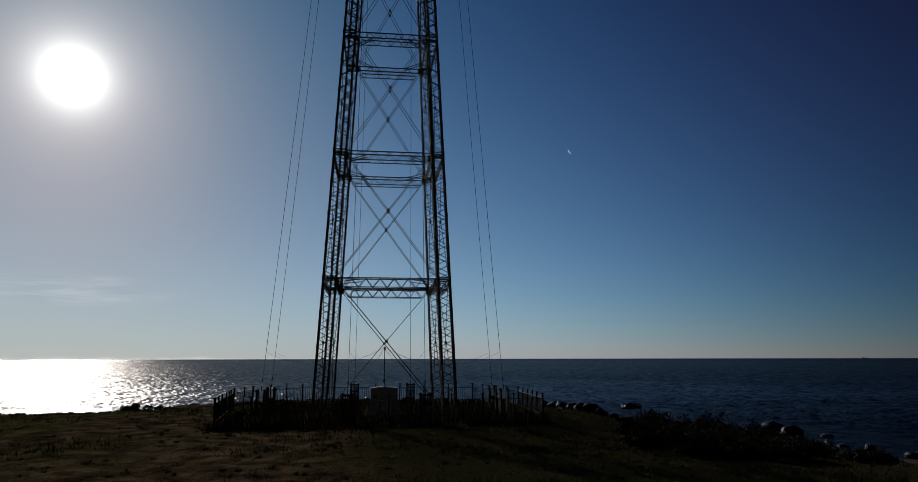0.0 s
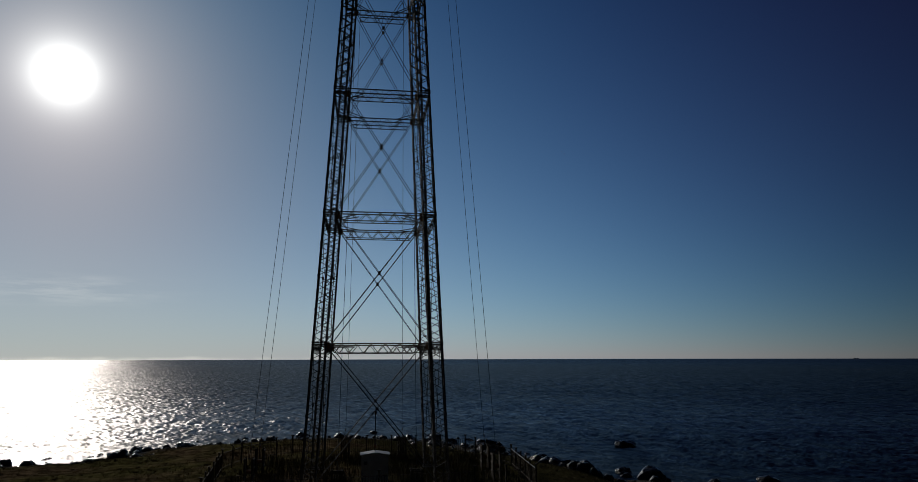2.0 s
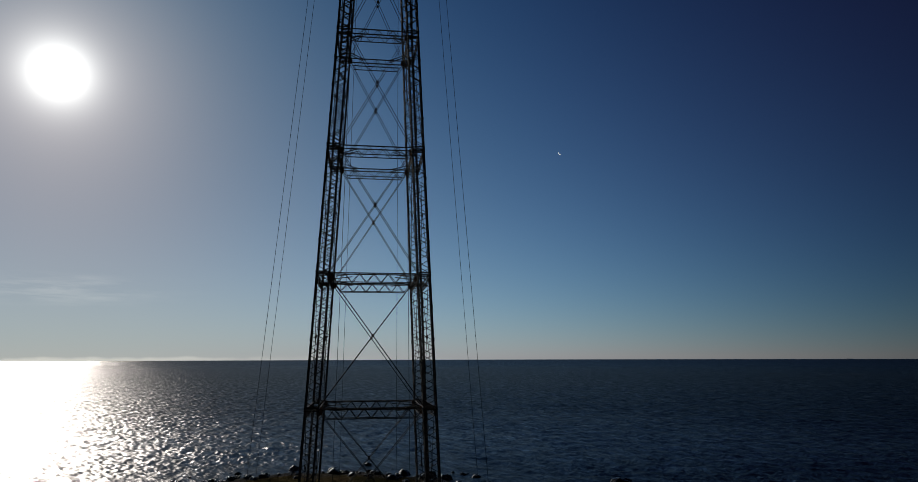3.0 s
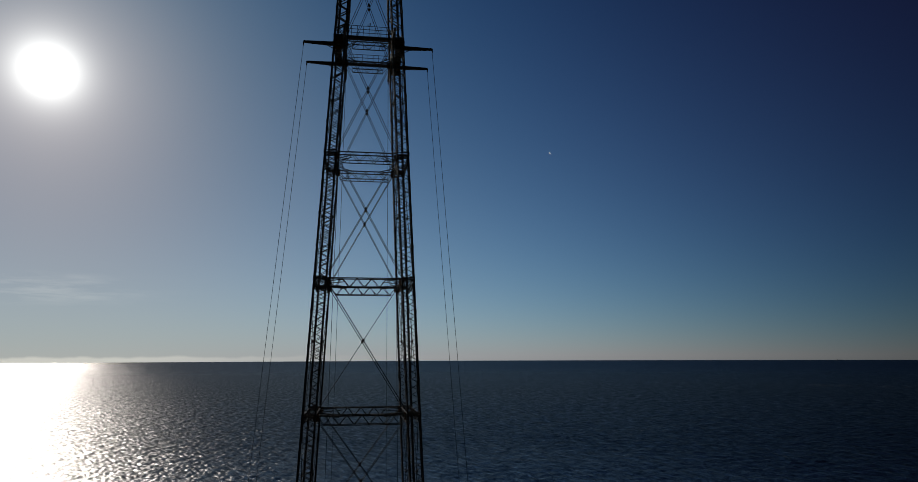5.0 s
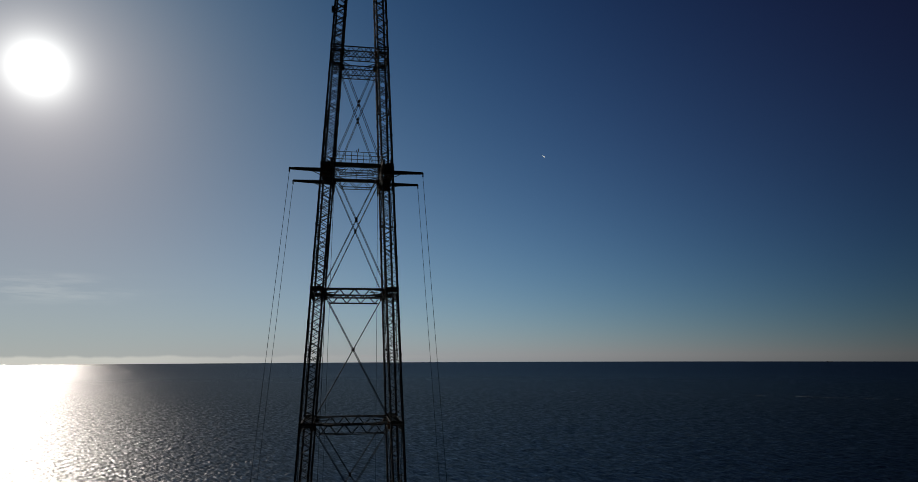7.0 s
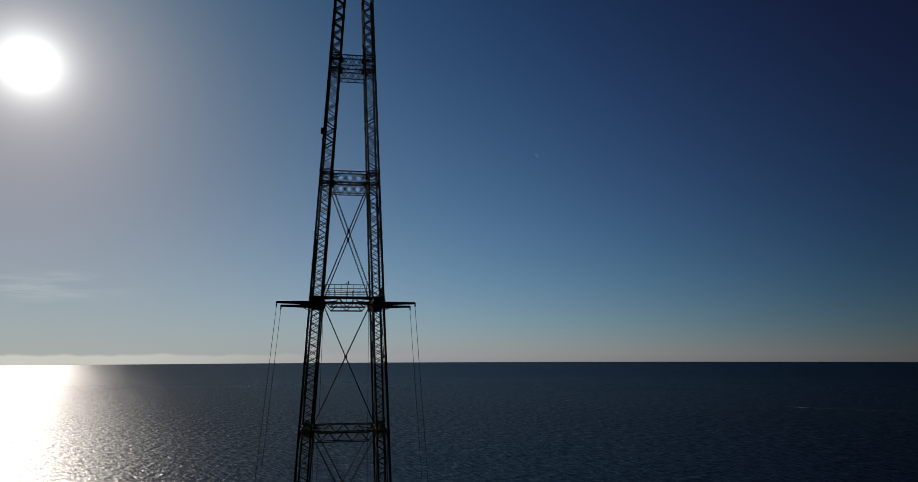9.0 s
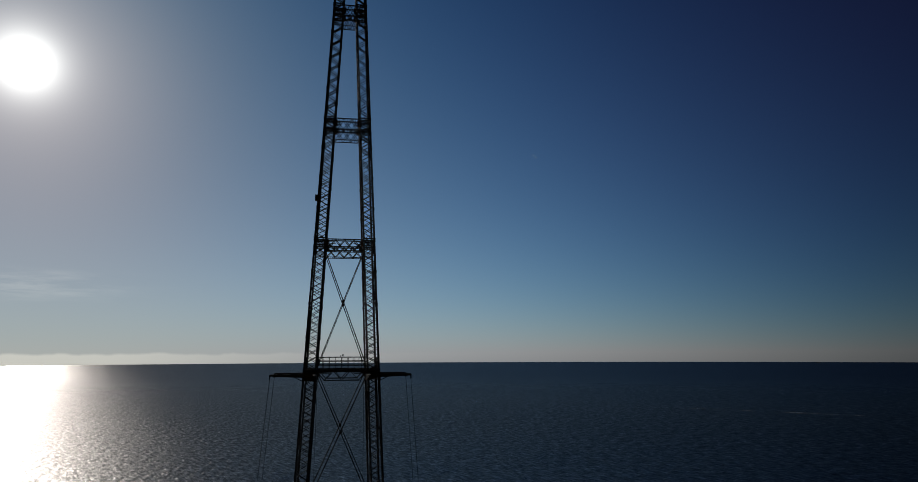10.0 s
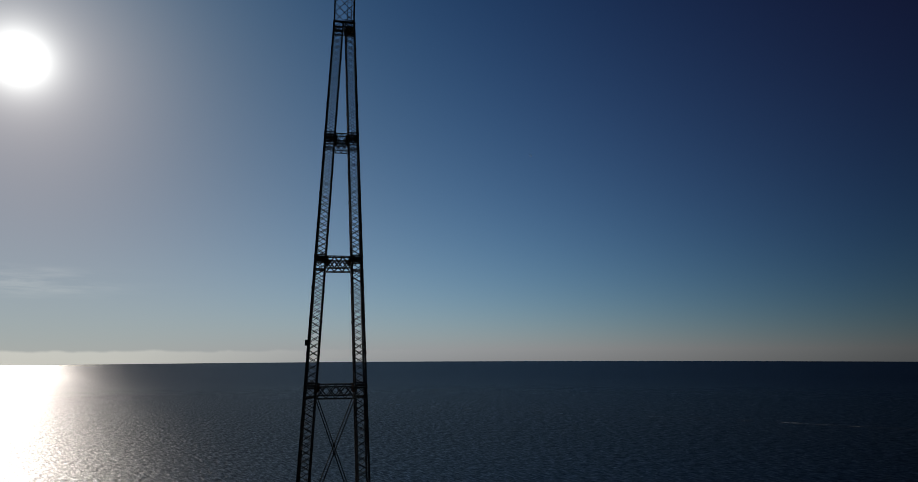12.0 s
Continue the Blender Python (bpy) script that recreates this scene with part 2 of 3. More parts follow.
# ---- mesh helpers ----
class Form:
    """Collects solid bars, boxes and plates, and links them as one mesh object."""

    def __init__(self):
        self.v, self.f = [], []

    def solid(self, corners, faces):
        b = len(self.v)
        self.v += [tuple(c) for c in corners]
        self.f += [tuple(b + i for i in q) for q in faces]
        return self

    def bar(self, p, q, r, sides=4, r2=None, turn=0.0):
        p, q = Vector(p), Vector(q)
        d = (q - p).normalized()
        u = d.cross(Vector((0, 0, 1)) if abs(d.z) < 0.95 else Vector((0, 1, 0))).normalized()
        w = d.cross(u)
        ring = []
        for c, rr in ((p, r), (q, r if r2 is None else r2)):
            for i in range(sides):
                a = 2 * math.pi * (i + 0.5) / sides + turn
                ring.append(c + (u * math.cos(a) + w * math.sin(a)) * rr)
        s = sides
        return self.solid(ring, [(i, (i + 1) % s, s + (i + 1) % s, s + i) for i in range(s)] + [tuple(range(s))[::-1], tuple(range(s, 2 * s))])

    def angle_bar(self, p, q, w, t, inward):
        """An L-section bar from p to q, its legs turned towards the point inward."""
        p, q = Vector(p), Vector(q)
        d = (q - p).normalized()
        to = Vector(inward) - p
        to = (to - d * to.dot(d)).normalized()
        side = d.cross(to)
        a, b = (to + side).normalized(), (to - side).normalized()
        prof = [Vector(), a * w, a * w + b * t, (a + b) * t, b * w + a * t, b * w]
        ring = [c + o for c in (p, q) for o in prof]
        return self.solid(ring, [(i, (i + 1) % 6, 6 + (i + 1) % 6, 6 + i) for i in range(6)] + [(5, 4, 3, 0), (3, 2, 1, 0), (6, 9, 10, 11), (6, 7, 8, 9)])

    def box(self, lo, hi, m=None):
        c = [Vector((x, y, z)) for z in (lo[2], hi[2]) for y in (lo[1], hi[1]) for x in (lo[0], hi[0])]
        if m is not None:
            c = [m @ k for k in c]
        return self.solid(c, [(0, 2, 3, 1), (4, 5, 7, 6), (0, 1, 5, 4), (2, 6, 7, 3), (0, 4, 6, 2), (1, 3, 7, 5)])

    def mesh(self, name, mat):
        me = bpy.data.meshes.new(name)
        me.from_pydata(self.v, [], self.f)
        me.materials.append(mat)
        me.update()
        return me

    def link(self, name, mat, parent=None, label="", kind=""):
        ob = new(name, self.mesh(name, mat))
        ob.parent = parent
        return tagged(ob, label, kind=kind)


def thing(name, label, category, group="", m=None):
    ob = new(name)
    ob.empty_display_size = 0.2
    if m is not None:
        ob.matrix_basis = m
    return tagged(ob, label, category, group)


# ---- land and sea ----
SHORE = [(-900, -330), (-250, -70), (-140, -12), (-80, 16), (-46, 27), (-37, 31), (-30, 42), (-20, 48), (0, 53), (12, 43), (20, 31),
         (24, 12.5), (37, 3), (36.5, -12), (39, -18), (48, -42), (70, -95), (140, -180), (400, -420), (900, -700)]


def shore_distance(px, py):
    """Metres inland of the shore line, negative out at sea."""
    best = np.full(px.shape, 1e9)
    inside = np.zeros(px.shape, bool)
    pts = SHORE + [(900, -1500), (-900, -1500)]
    for i, (ax, ay) in enumerate(pts):
        bx, by = pts[(i + 1) % len(pts)]
        dx, dy = bx - ax, by - ay
        t = np.clip(((px - ax) * dx + (py - ay) * dy) / (dx * dx + dy * dy), 0, 1)
        best = np.minimum(best, np.hypot(px - ax - t * dx, py - ay - t * dy))
        with np.errstate(divide="ignore", invalid="ignore"):
            inside ^= ((ay > py) != (by > py)) & (px < ax + (py - ay) * dx / (dy if dy else 1e-9))
    return np.where(inside, best, -best)


def ground_height(px, py):
    px, py = np.asarray(px, float), np.asarray(py, float)
    d = shore_distance(px, py) + 1.6 * np.sin(px * 0.23 + 1) * np.cos(py * 0.19) + 0.8 * np.sin(px * 0.61) * np.sin(py * 0.53 + 2)
    up = np.clip(d / 36, -1.5, 1)
    rise = np.clip(up, 0, 1)
    mound = np.clip(1 - (np.hypot(px, py) - 17) / 12, 0, 1) * np.clip(d / 7, 0, 1)
    z = np.where(up > 0, 2.5 * np.maximum(rise * (1.7 - 0.7 * rise), mound * mound * (3 - 2 * mound)), 5.0 * up)
    lumps = 0.1 * np.sin(px * 0.37) * np.sin(py * 0.31 + 1) + 0.05 * np.sin(px * 0.9 + py * 0.4) + 0.03 * np.sin(py * 1.3 - px * 0.7)
    flat = np.clip((np.hypot(px, py) - 15) / 8, 0, 1)
    return z + lumps * np.clip(d / 6, 0, 1) * flat


def gz(x, y):
    return float(ground_height(np.array([x]), np.array([y]))[0])


def build_land():
    def axis(lo, hi, mid_lo, mid_hi, step):
        mid = list(np.arange(mid_lo, mid_hi + 0.01, step))
        left = [mid_lo - (mid_lo - lo) * (i / 14) ** 2 for i in range(14, 0, -1)]
        right = [mid_hi + (hi - mid_hi) * (i / 14) ** 2 for i in range(1, 15)]
        return np.array(left + mid + right)
    xs, ys = axis(-800, 800, -75, 65, 0.8), axis(-1400, 90, -64, 64, 0.8)
    gx, gy = np.meshgrid(xs, ys)
    z = ground_height(gx, gy)
    nx = len(xs)
    v = np.stack([gx.ravel(), gy.ravel(), z.ravel()], 1)
    f = [(j * nx + i, j * nx + i + 1, (j + 1) * nx + i + 1, (j + 1) * nx + i) for j in range(len(ys) - 1) for i in range(nx - 1)
         if z[j:j + 2, i:i + 2].max() > -3.2]
    me = bpy.data.meshes.new("ground")
    me.from_pydata(v.tolist(), [], f)
    me.materials.append(GROUND)
    me.polygons.foreach_set("use_smooth", [True] * len(f))
    tagged(new("ground", me), "brown and green rough turf headland with stony edge", "ground", kind="structure")


def build_sea():
    """One sheet to the horizon, its rings and rays closest where the bay is looked over, raised into short wind waves."""
    def spread(d):
        return np.clip(0.0033 * (d / 300.0) ** 0.8, 0.0033, 0.0155) + np.clip((90 - d) / 90, 0, 1) * 0.008

    rings = [6.0, 14.0, 22.0, 29.0, 35.0]
    while rings[-1] < 4400:
        rings.append(rings[-1] * (1 + spread(rings[-1])))
    rings[-1] = 4400.0
    fine, coarse = np.arange(-31, 44.01, 0.07), np.arange(47, 327.01, 3.0)
    az = np.radians(np.concatenate([fine, coarse]))
    r, a = np.meshgrid(np.array(rings), az, indexing="ij")
    across, along = np.where(np.degrees(a) > 44.05, r * 0.05, r * 0.00122), r * spread(r)
    x, y = r * np.sin(a), r * np.cos(a)
    rng = np.random.default_rng(4)
    z = np.zeros_like(x)
    offshore = np.clip(r / 450, 0.3, 1.8)
    # crests wander and break off instead of running straight
    wx, wy = x.copy(), y.copy()
    for i in range(10):
        k = 2 * math.pi / (16.0 * 5 ** rng.random())
        head = rng.uniform(0, 6.283)
        bend = 0.12 / k * np.sin(k * (x * math.sin(head) + y * math.cos(head)) + rng.random() * 6.283)
        if i % 2:
            wx += bend
        else:
            wy += bend
    for count, shortest, span, slope in ((56, 0.42, 3.0, 0.045), (48, 1.2, 2.6, 0.028), (30, 3.0, 2.8, 0.018), (14, 9.0, 3.0, 0.003)):
        for _ in range(count):
            length = shortest * span ** rng.random()
            head = radians(205) + rng.uniform(-1.5, 1.5)
            k = 2 * math.pi / length
            step = np.hypot(np.maximum(across, 0.2 * along) * np.sin(head - a), along * np.cos(head - a))
            keep = np.clip(length / (2.6 * step) - 0.6, 0, 1)
            if shortest > 3:
                keep *= offshore
            z += keep * (slope / k) * np.sin(k * (wx * math.sin(head) + wy * math.cos(head)) + rng.random() * 6.283)
    calm = np.clip((-shore_distance(x[r < 260], y[r < 260] - 62) + 2) / 22, 0.5, 1)
    z[r < 260] *= calm
    nr, na = r.shape
    v = np.stack([x, y, z], -1).reshape(-1, 3)
    i, j = np.meshgrid(np.arange(nr - 1), np.arange(na), indexing="ij")
    j2 = (j + 1) % na
    quads = np.stack([i * na + j, i * na + j2, (i + 1) * na + j2, (i + 1) * na + j], -1).reshape(-1, 4)[:, ::-1]
    me = bpy.data.meshes.new("water")
    me.vertices.add(len(v))
    me.vertices.foreach_set("co", v.astype(np.float32).ravel())
    me.loops.add(quads.size)
    me.loops.foreach_set("vertex_index", quads.astype(np.int32).ravel())
    me.polygons.add(len(quads))
    me.polygons.foreach_set("loop_start", np.arange(0, quads.size, 4, dtype=np.int32))
    me.polygons.foreach_set("use_smooth", np.ones(len(quads), bool))
    me.update(calc_edges=True)
    me.materials.append(SEA)
    ob = tagged(new("water", me), "dark blue rippled sea glittering under the low sun", "sea", kind="structure")
    ob.location = (0, -62, 0)


build_land()
build_sea()

# ---- lattice tower ----
TOWER = pose(0.414, 0, 0, 0, 0, 0.62)
BASE, H0, TAPER = 2.5, 5.292, 0.0470
LEVELS = [2.5, 13.87, 24.97, 36.25, 47.46, 58.55, 69.9, 81.13, 92.51, 103.7]
TOP = 117.0


def half(z):
    return H0 - TAPER * (z - BASE)


def reach(z):
    """Half the width of one leg."""
    return 0.605 - 0.0012 * (z - BASE)


def build_tower():
    tower = thing("lattice_tower", "tall dark four-legged steel lattice radio tower on the headland", "radio tower", m=TOWER)
    for sx in (-1, 1):
        for sy in (-1, 1):
            for k in range(9):
                build_leg_section(tower, sx, sy, LEVELS[k], LEVELS[k + 1])
    for k in range(1, 10):
        for side in range(4):
            build_girder(tower, k, side)
    for k in range(6):
        for side in range(4):
            build_cross_brace(tower, k, side)
    build_platform(tower)
    build_top_mast(tower)
    return tower


def turned(side):
    return Matrix.Rotation(side * math.pi / 2, 4, "Z")


def square_frame(form, c, r, t=0.05):
    v = [c + Vector((x * k, y * k, z)) for z in (-t, t) for k in (r - t, r + t) for x, y in ((-1, -1), (1, -1), (1, 1), (-1, 1))]
    f = []
    for i in range(4):
        j = (i + 1) % 4
        f += [(i, j, 4 + j, 4 + i)[::-1], (8 + i, 8 + j, 12 + j, 12 + i), (4 + i, 4 + j, 12 + j, 12 + i), (i, 8 + i, 8 + j, j)]
    return form.solid(v, f)


def build_leg_section(tower, sx, sy, z0, z1):
    c0, c1 = Vector((sx * half(z0), sy * half(z0), z0)), Vector((sx * half(z1), sy * half(z1), z1))
    a0, a1 = reach(z0), reach(z1)
    # flange frames at both ends
    body = square_frame(Form(), c0 + Vector((0, 0, 0.1)), a0 - 0.02).link("leg_section", STEEL, tower)
    square_frame(Form(), c1 - Vector((0, 0, 0.1)), a1 - 0.02).link("flange", STEEL, body)
    for i in (-1, 1):
        for j in (-1, 1):
            o = Vector((i, j, 0))
            Form().angle_bar(c0 + o * a0, c1 + o * a1, 0.125, 0.025, c0).link("chord", STEEL, body)
    n = 18
    rest = Form()
    front = sy < 0
    for face in range(4):
        m = turned(face)
        for b in range(n):
            s0, s1 = (-1, 1) if (b + face) % 2 else (1, -1)
            f0, f1 = b / n, (b + 1) / n
            k0, k1 = a0 + (a1 - a0) * f0 - 0.02, a0 + (a1 - a0) * f1 - 0.02
            p = c0.lerp(c1, f0) + m @ Vector((s0 * k0, -k0, 0))
            q = c0.lerp(c1, f1) + m @ Vector((s1 * k1, -k1, 0))
            if front and face == 0:
                Form().bar(p, q, 0.04).link("lacing_bar", STEEL, body)
            else:
                rest.bar(p, q, 0.04)
    # splice plates along the chords
    for f in (0.25, 0.5, 0.75):
        c = c0.lerp(c1, f)
        k = a0 + (a1 - a0) * f - 0.035
        for i in (-1, 1):
            for j in (-1, 1):
                o = c + Vector((i * k, j * k, 0))
                rest.box(o - Vector((0.06, 0.06, 0.13)), o + Vector((0.06, 0.06, 0.13)))
    rest.link("lacing", STEEL, body, kind="stuff")


def build_girder(tower, k, side):
    z = LEVELS[k]
    deep = 0.76 if k < 6 else 1.0
    m = turned(side)
    w = half(z) - reach(z)
    gap = reach(z) - 0.08
    if w < 0.25:
        return
    y = half(z)
    ob = None
    tip = w if k >= 6 else w * (0.7 if k == 5 else 0.85)
    for off in (-gap, gap):
        top = Form().bar(m @ Vector((-w, -y + off, z)), m @ Vector((w, -y + off, z)), 0.06, turn=0)
        if ob is None:
            ob = top.link("girder", STEEL, tower)
        else:
            top.link("top_chord", STEEL, ob)
        Form().bar(m @ Vector((-tip, -y + off, z - deep)), m @ Vector((tip, -y + off, z - deep)), 0.048).link("bottom_chord", STEEL, ob)
        n = max(4, 2 * round(w / 0.62)) if k < 6 else max(2, round(2 * w / 0.82))
        for i in range(n):
            a, b = -w + 2 * w * i / n, -w + 2 * w * (i + 1) / n
            za, zb = (z, z - deep) if i % 2 == (0 if off < 0 or k < 6 else 1) else (z - deep, z)
            a, b = [max(-tip, min(tip, t)) if q < z else t for t, q in ((a, za), (b, zb))]
            Form().bar(m @ Vector((a, -y + off, za)), m @ Vector((b, -y + off, zb)), (0.034 if k < 6 else 0.042)).link("web_bar", STEEL, ob)
            if k >= 6:
                Form().bar(m @ Vector((a, -y + off, zb)), m @ Vector((b, -y + off, za)), (0.034 if k < 6 else 0.042)).link("web_bar", STEEL, ob)
    n = 6
    for i in range(n + 1):
        x = -w + 2 * w * i / n
        Form().bar(m @ Vector((x, -y - gap, z)), m @ Vector((x, -y + gap, z)), 0.03).link("tie_bar", STEEL, ob)
        x2 = -tip + 2 * tip * i / n
        Form().bar(m @ Vector((x2, -y - gap, z - deep)), m @ Vector((x2, -y + gap, z - deep)), 0.025).link("tie_bar", STEEL, ob)
    # gussets where the girder meets the legs
    for s in (-1, 1):
        Form().box(Vector((-0.2, -0.02, -0.4)), Vector((0.2, 0.02, 0.22)), m @ Matrix.Translation((s * w, -y + 0.34, z - 0.1))).link("gusset", RUST, ob)
    # straight braces across the corners of the plan, from girder to girder
    if k < 8:
        c, inner = 0.5 * w, -y + gap
        for lift in (0.0, -0.22):
            Form().bar(m @ Vector((c, inner, z + lift)), m @ Vector((-inner, -c, z + lift)), 0.045).link("corner_brace", STEEL, ob)


def build_cross_brace(tower, k, side):
    z0, z1 = LEVELS[k] + (0.3 if k else 0.6), LEVELS[k + 1] - (0.25 if k < 5 else 1.0)
    m = turned(side)
    ob = None
    h0, h1 = half(z0), half(z1)
    w0, w1 = h0 - reach(z0), h1 - reach(z1)
    f = w0 / (w0 + w1)
    mid = Vector((0, -(h0 + (h1 - h0) * f), z0 + (z1 - z0) * f))
    for s in (-1, 1):
        for o in (-0.47, 0.47):
            p, q = Vector((s * w0, -h0 + o + s * 0.04, z0)), Vector((-s * w1, -h1 + o + s * 0.04, z1))
            rod = Form().bar(m @ p, m @ q, 0.027, 5)
            if ob is None:
                ob = rod.link("cross_brace", STEEL, tower)
            else:
                rod.link("brace_rod", STEEL, ob)
    for o in (-0.47, 0.47):
        c = m @ (mid + Vector((0, o, 0)))
        d = m @ Vector((0, 0.09, 0))
        Form().bar(c - d, c + d, 0.13, 8).link("node_plate", STEEL, ob)


PLAT = 58.6


def build_platform(tower):
    h, a = half(PLAT), reach(PLAT)
    deck = Form()
    for side in range(4):
        m = turned(side)
        deck.box((-h + 0.4, -h - 0.4, PLAT - 0.10), (h - 0.4, -h + 0.12, PLAT), m)
        deck.box((-h - 0.54, -h - 0.54, PLAT - 0.12), (-h + 0.54, -h + 0.54, PLAT - 0.002), m)
    plat = deck.link("platform", STEEL, tower, "grated steel walkway with railings")
    for side in range(4):
        m = turned(side)
        for z in (0.42, 0.76, 1.1):
            Form().bar(m @ Vector((-h + 0.45, -h - 0.4, PLAT + z)), m @ Vector((h - 0.45, -h - 0.4, PLAT + z)), 0.028, 6).link("rail", STEEL, plat)
        for i in range(9):
            x = (-1 + 2 * i / 8) * (h - 0.5)
            Form().bar(m @ Vector((x, -h - 0.4, PLAT - 0.08)), m @ Vector((x, -h - 0.4, PLAT + 1.1)), 0.026, 6).link("rail_post", STEEL, plat)
        Form().box((-h + 0.46, -h - 0.46, PLAT - 0.13), (h - 0.46, -h - 0.425, PLAT + 0.09), m).link("toe_board", STEEL, plat)
        # bracket plates round each leg, where the outriggers are held
        for o in (-a - 0.05, a + 0.05):
            Form().box((-h - 0.5, -h + o - 0.02, PLAT - 0.85), (-h + 0.5, -h + o + 0.02, PLAT - 0.13), m).link("bracket_plate", RUST, plat)
    # lamp on a short pole and a small box on the railing
    Form().bar((0.07, -h - 0.4, PLAT + 1.1), (0.07, -h - 0.4, PLAT + 1.25), 0.025, 6).bar((0.07, -h - 0.4, PLAT + 1.2), (0.07, -h - 0.4, PLAT + 1.4), 0.055, 8).link("warning_lamp", STEEL, plat)
    Form().bar((-0.12, -h - 0.4, PLAT + 1.1), (-0.12, -h - 0.4, PLAT + 1.26), 0.045, 6).link("sensor", STEEL, plat)
    Form().box((-h + 0.5, -h - 0.6, PLAT + 0.55), (-h + 0.8, -h - 0.43, PLAT + 1.0)).link("switch_box", STEEL, plat)
    # outriggers
    for side in range(4):
        m = turned(side)
        for s in (-1, 1):
            root, tip = Vector((s * (h - a), -h + 0.45, BOOM_Z)), Vector((s * BOOM, -h + 0.45, BOOM_Z + 0.06))
            arm = Form().bar(m @ root, m @ tip, 0.27, 4, 0.13).link("outrigger", STEEL, tower, "tapered steel outrigger arm")
            Form().bar(m @ Vector((s * (h + a), -h + 0.45, BOOM_Z - 0.45)), m @ root.lerp(tip, 0.55), 0.04, 5).link("strut", STEEL, arm)
            Form().bar(m @ (tip + Vector((0, 0, 0.05))), m @ (tip - Vector((0, 0, 0.35))), 0.06, 8).link("sheave", STEEL, arm)


BOOM, BOOM_Z = 5.94, 58.15


def build_top_mast(tower):
    z0, z1, r = LEVELS[9], TOP, 0.92
    mast = square_frame(Form(), Vector((0, 0, z0)), r, 0.07).link("top_mast", STEEL, tower)
    for z in (z0 - 0.5, z1):
        square_frame(Form(), Vector((0, 0, z)), r, 0.045).link("ring_frame", STEEL, mast)
    for i in range(4):
        m = turned(i)
        Form().bar(m @ Vector((-r, -r, z0)), m @ Vector((-r, -r, z1)), 0.09).link("chord", STEEL, mast)
        n = 7
        for b in range(n):
            za, zb = z0 + (z1 - z0) * b / n, z0 + (z1 - z0) * (b + 1) / n
            for s in (-1, 1):
                Form().bar(m @ Vector((s * r, -r, za)), m @ Vector((-s * r, -r, zb)), 0.035).link("lacing_bar", STEEL, mast)
    for x in (0.3, 0.68):
        Form().bar((x, -0.5, z0 - 2), (x, -0.5, z1), 0.035).link("ladder_rail", STEEL, mast)
    for i in range(28):
        z = z0 - 1.8 + 0.5 * i
        Form().bar((0.3, -0.5, z), (0.68, -0.5, z), 0.02).link("rung", STEEL, mast)
    landing = Form().box((0.0, -r + 0.02, z0 - 0.6), (r - 0.05, r - 0.1, z0 - 0.53)).link("landing", STEEL, mast)
    for i in range(5):
        Form().box((0.0, -r + 0.02, z0 - 0.46 + 0.16 * i), (r - 0.05, -r + 0.06, z0 - 0.38 + 0.16 * i)).link("slat", RUST, landing)


tower = build_tower()

# ---- footings ----
for sx in (-1, 1):
    for sy in (-1, 1):
        bm = bmesh.new()
        bmesh.ops.create_cube(bm, size=1.0)
        for v in bm.verts:
            s = 1.7 if v.co.z < 0 else 1.35
            v.co = Vector((v.co.x * s, v.co.y * s, v.co.z * 0.7))
        bmesh.ops.bevel(bm, geom=bm.edges[:], offset=0.04, segments=1, affect="EDGES")
        me = bpy.data.meshes.new("concrete_footing")
        bm.to_mesh(me)
        me.materials.append(CONCRETE)
        ob = tagged(new("concrete_footing", me), "weathered concrete footing block under a tower leg", "footing", "tower footings")
        ob.matrix_basis = TOWER @ Matrix.Translation((sx * H0, sy * H0, 2.22))

# ---- hanging aerial wires ----
ANCHOR = 10.2
JUMP_Z = 7.8


def build_wire(side, s):
    h = half(PLAT) - 0.45
    m = TOWER @ turned(side)
    top, foot = Vector((s * h, -BOOM, BOOM_Z - 0.3)), Vector((s * h * 1.3, -ANCHOR, 4.6))
    wire = thing("aerial_wire", "thin dark aerial wire hanging from an outrigger to its anchor", "wire", "aerial wires")
    f = (BOOM_Z - JUMP_Z) / (BOOM_Z - 4.6)
    joint = top.lerp(foot, f)
    Form().bar(m @ top, m @ joint, 0.02, 5).link("upper_strand", WIRE, wire)
    Form().bar(m @ joint, m @ foot, 0.017, 5).link("lower_strand", WIRE, wire)
    for g in (0.72, 0.92):
        c = joint.lerp(foot, g)
        d = (foot - joint).normalized()
        Form().bar(m @ (c - d * 0.14), m @ (c + d * 0.14), 0.045, 8).link("insulator", CERAMIC, wire)
    # jumper sagging to the feed pole
    end = turned(side).inverted() @ Vector((HUT.x, HUT.y, 8.2))
    pts = [joint.lerp(end, i / 10) - Vector((0, 0, 1.3 * 4 * (i / 10) * (1 - i / 10))) for i in range(11)]
    rings = [m @ p + o for p in pts for o in (Vector((0.008, 0, 0)), Vector((0, 0.005, 0.008)), Vector((-0.008, 0, 0)), Vector((0, -0.005, -0.008)))]
    faces = [(i * 4 + j, i * 4 + (j + 1) % 4, i * 4 + 4 + (j + 1) % 4, i * 4 + 4 + j) for i in range(10) for j in range(4)]
    Form().solid(rings, faces).link("jumper", WIRE, wire)


HUT = Vector((-0.06, -2.0, 0))
for side in range(4):
    for s in (-1, 1):
        build_wire(side, s)

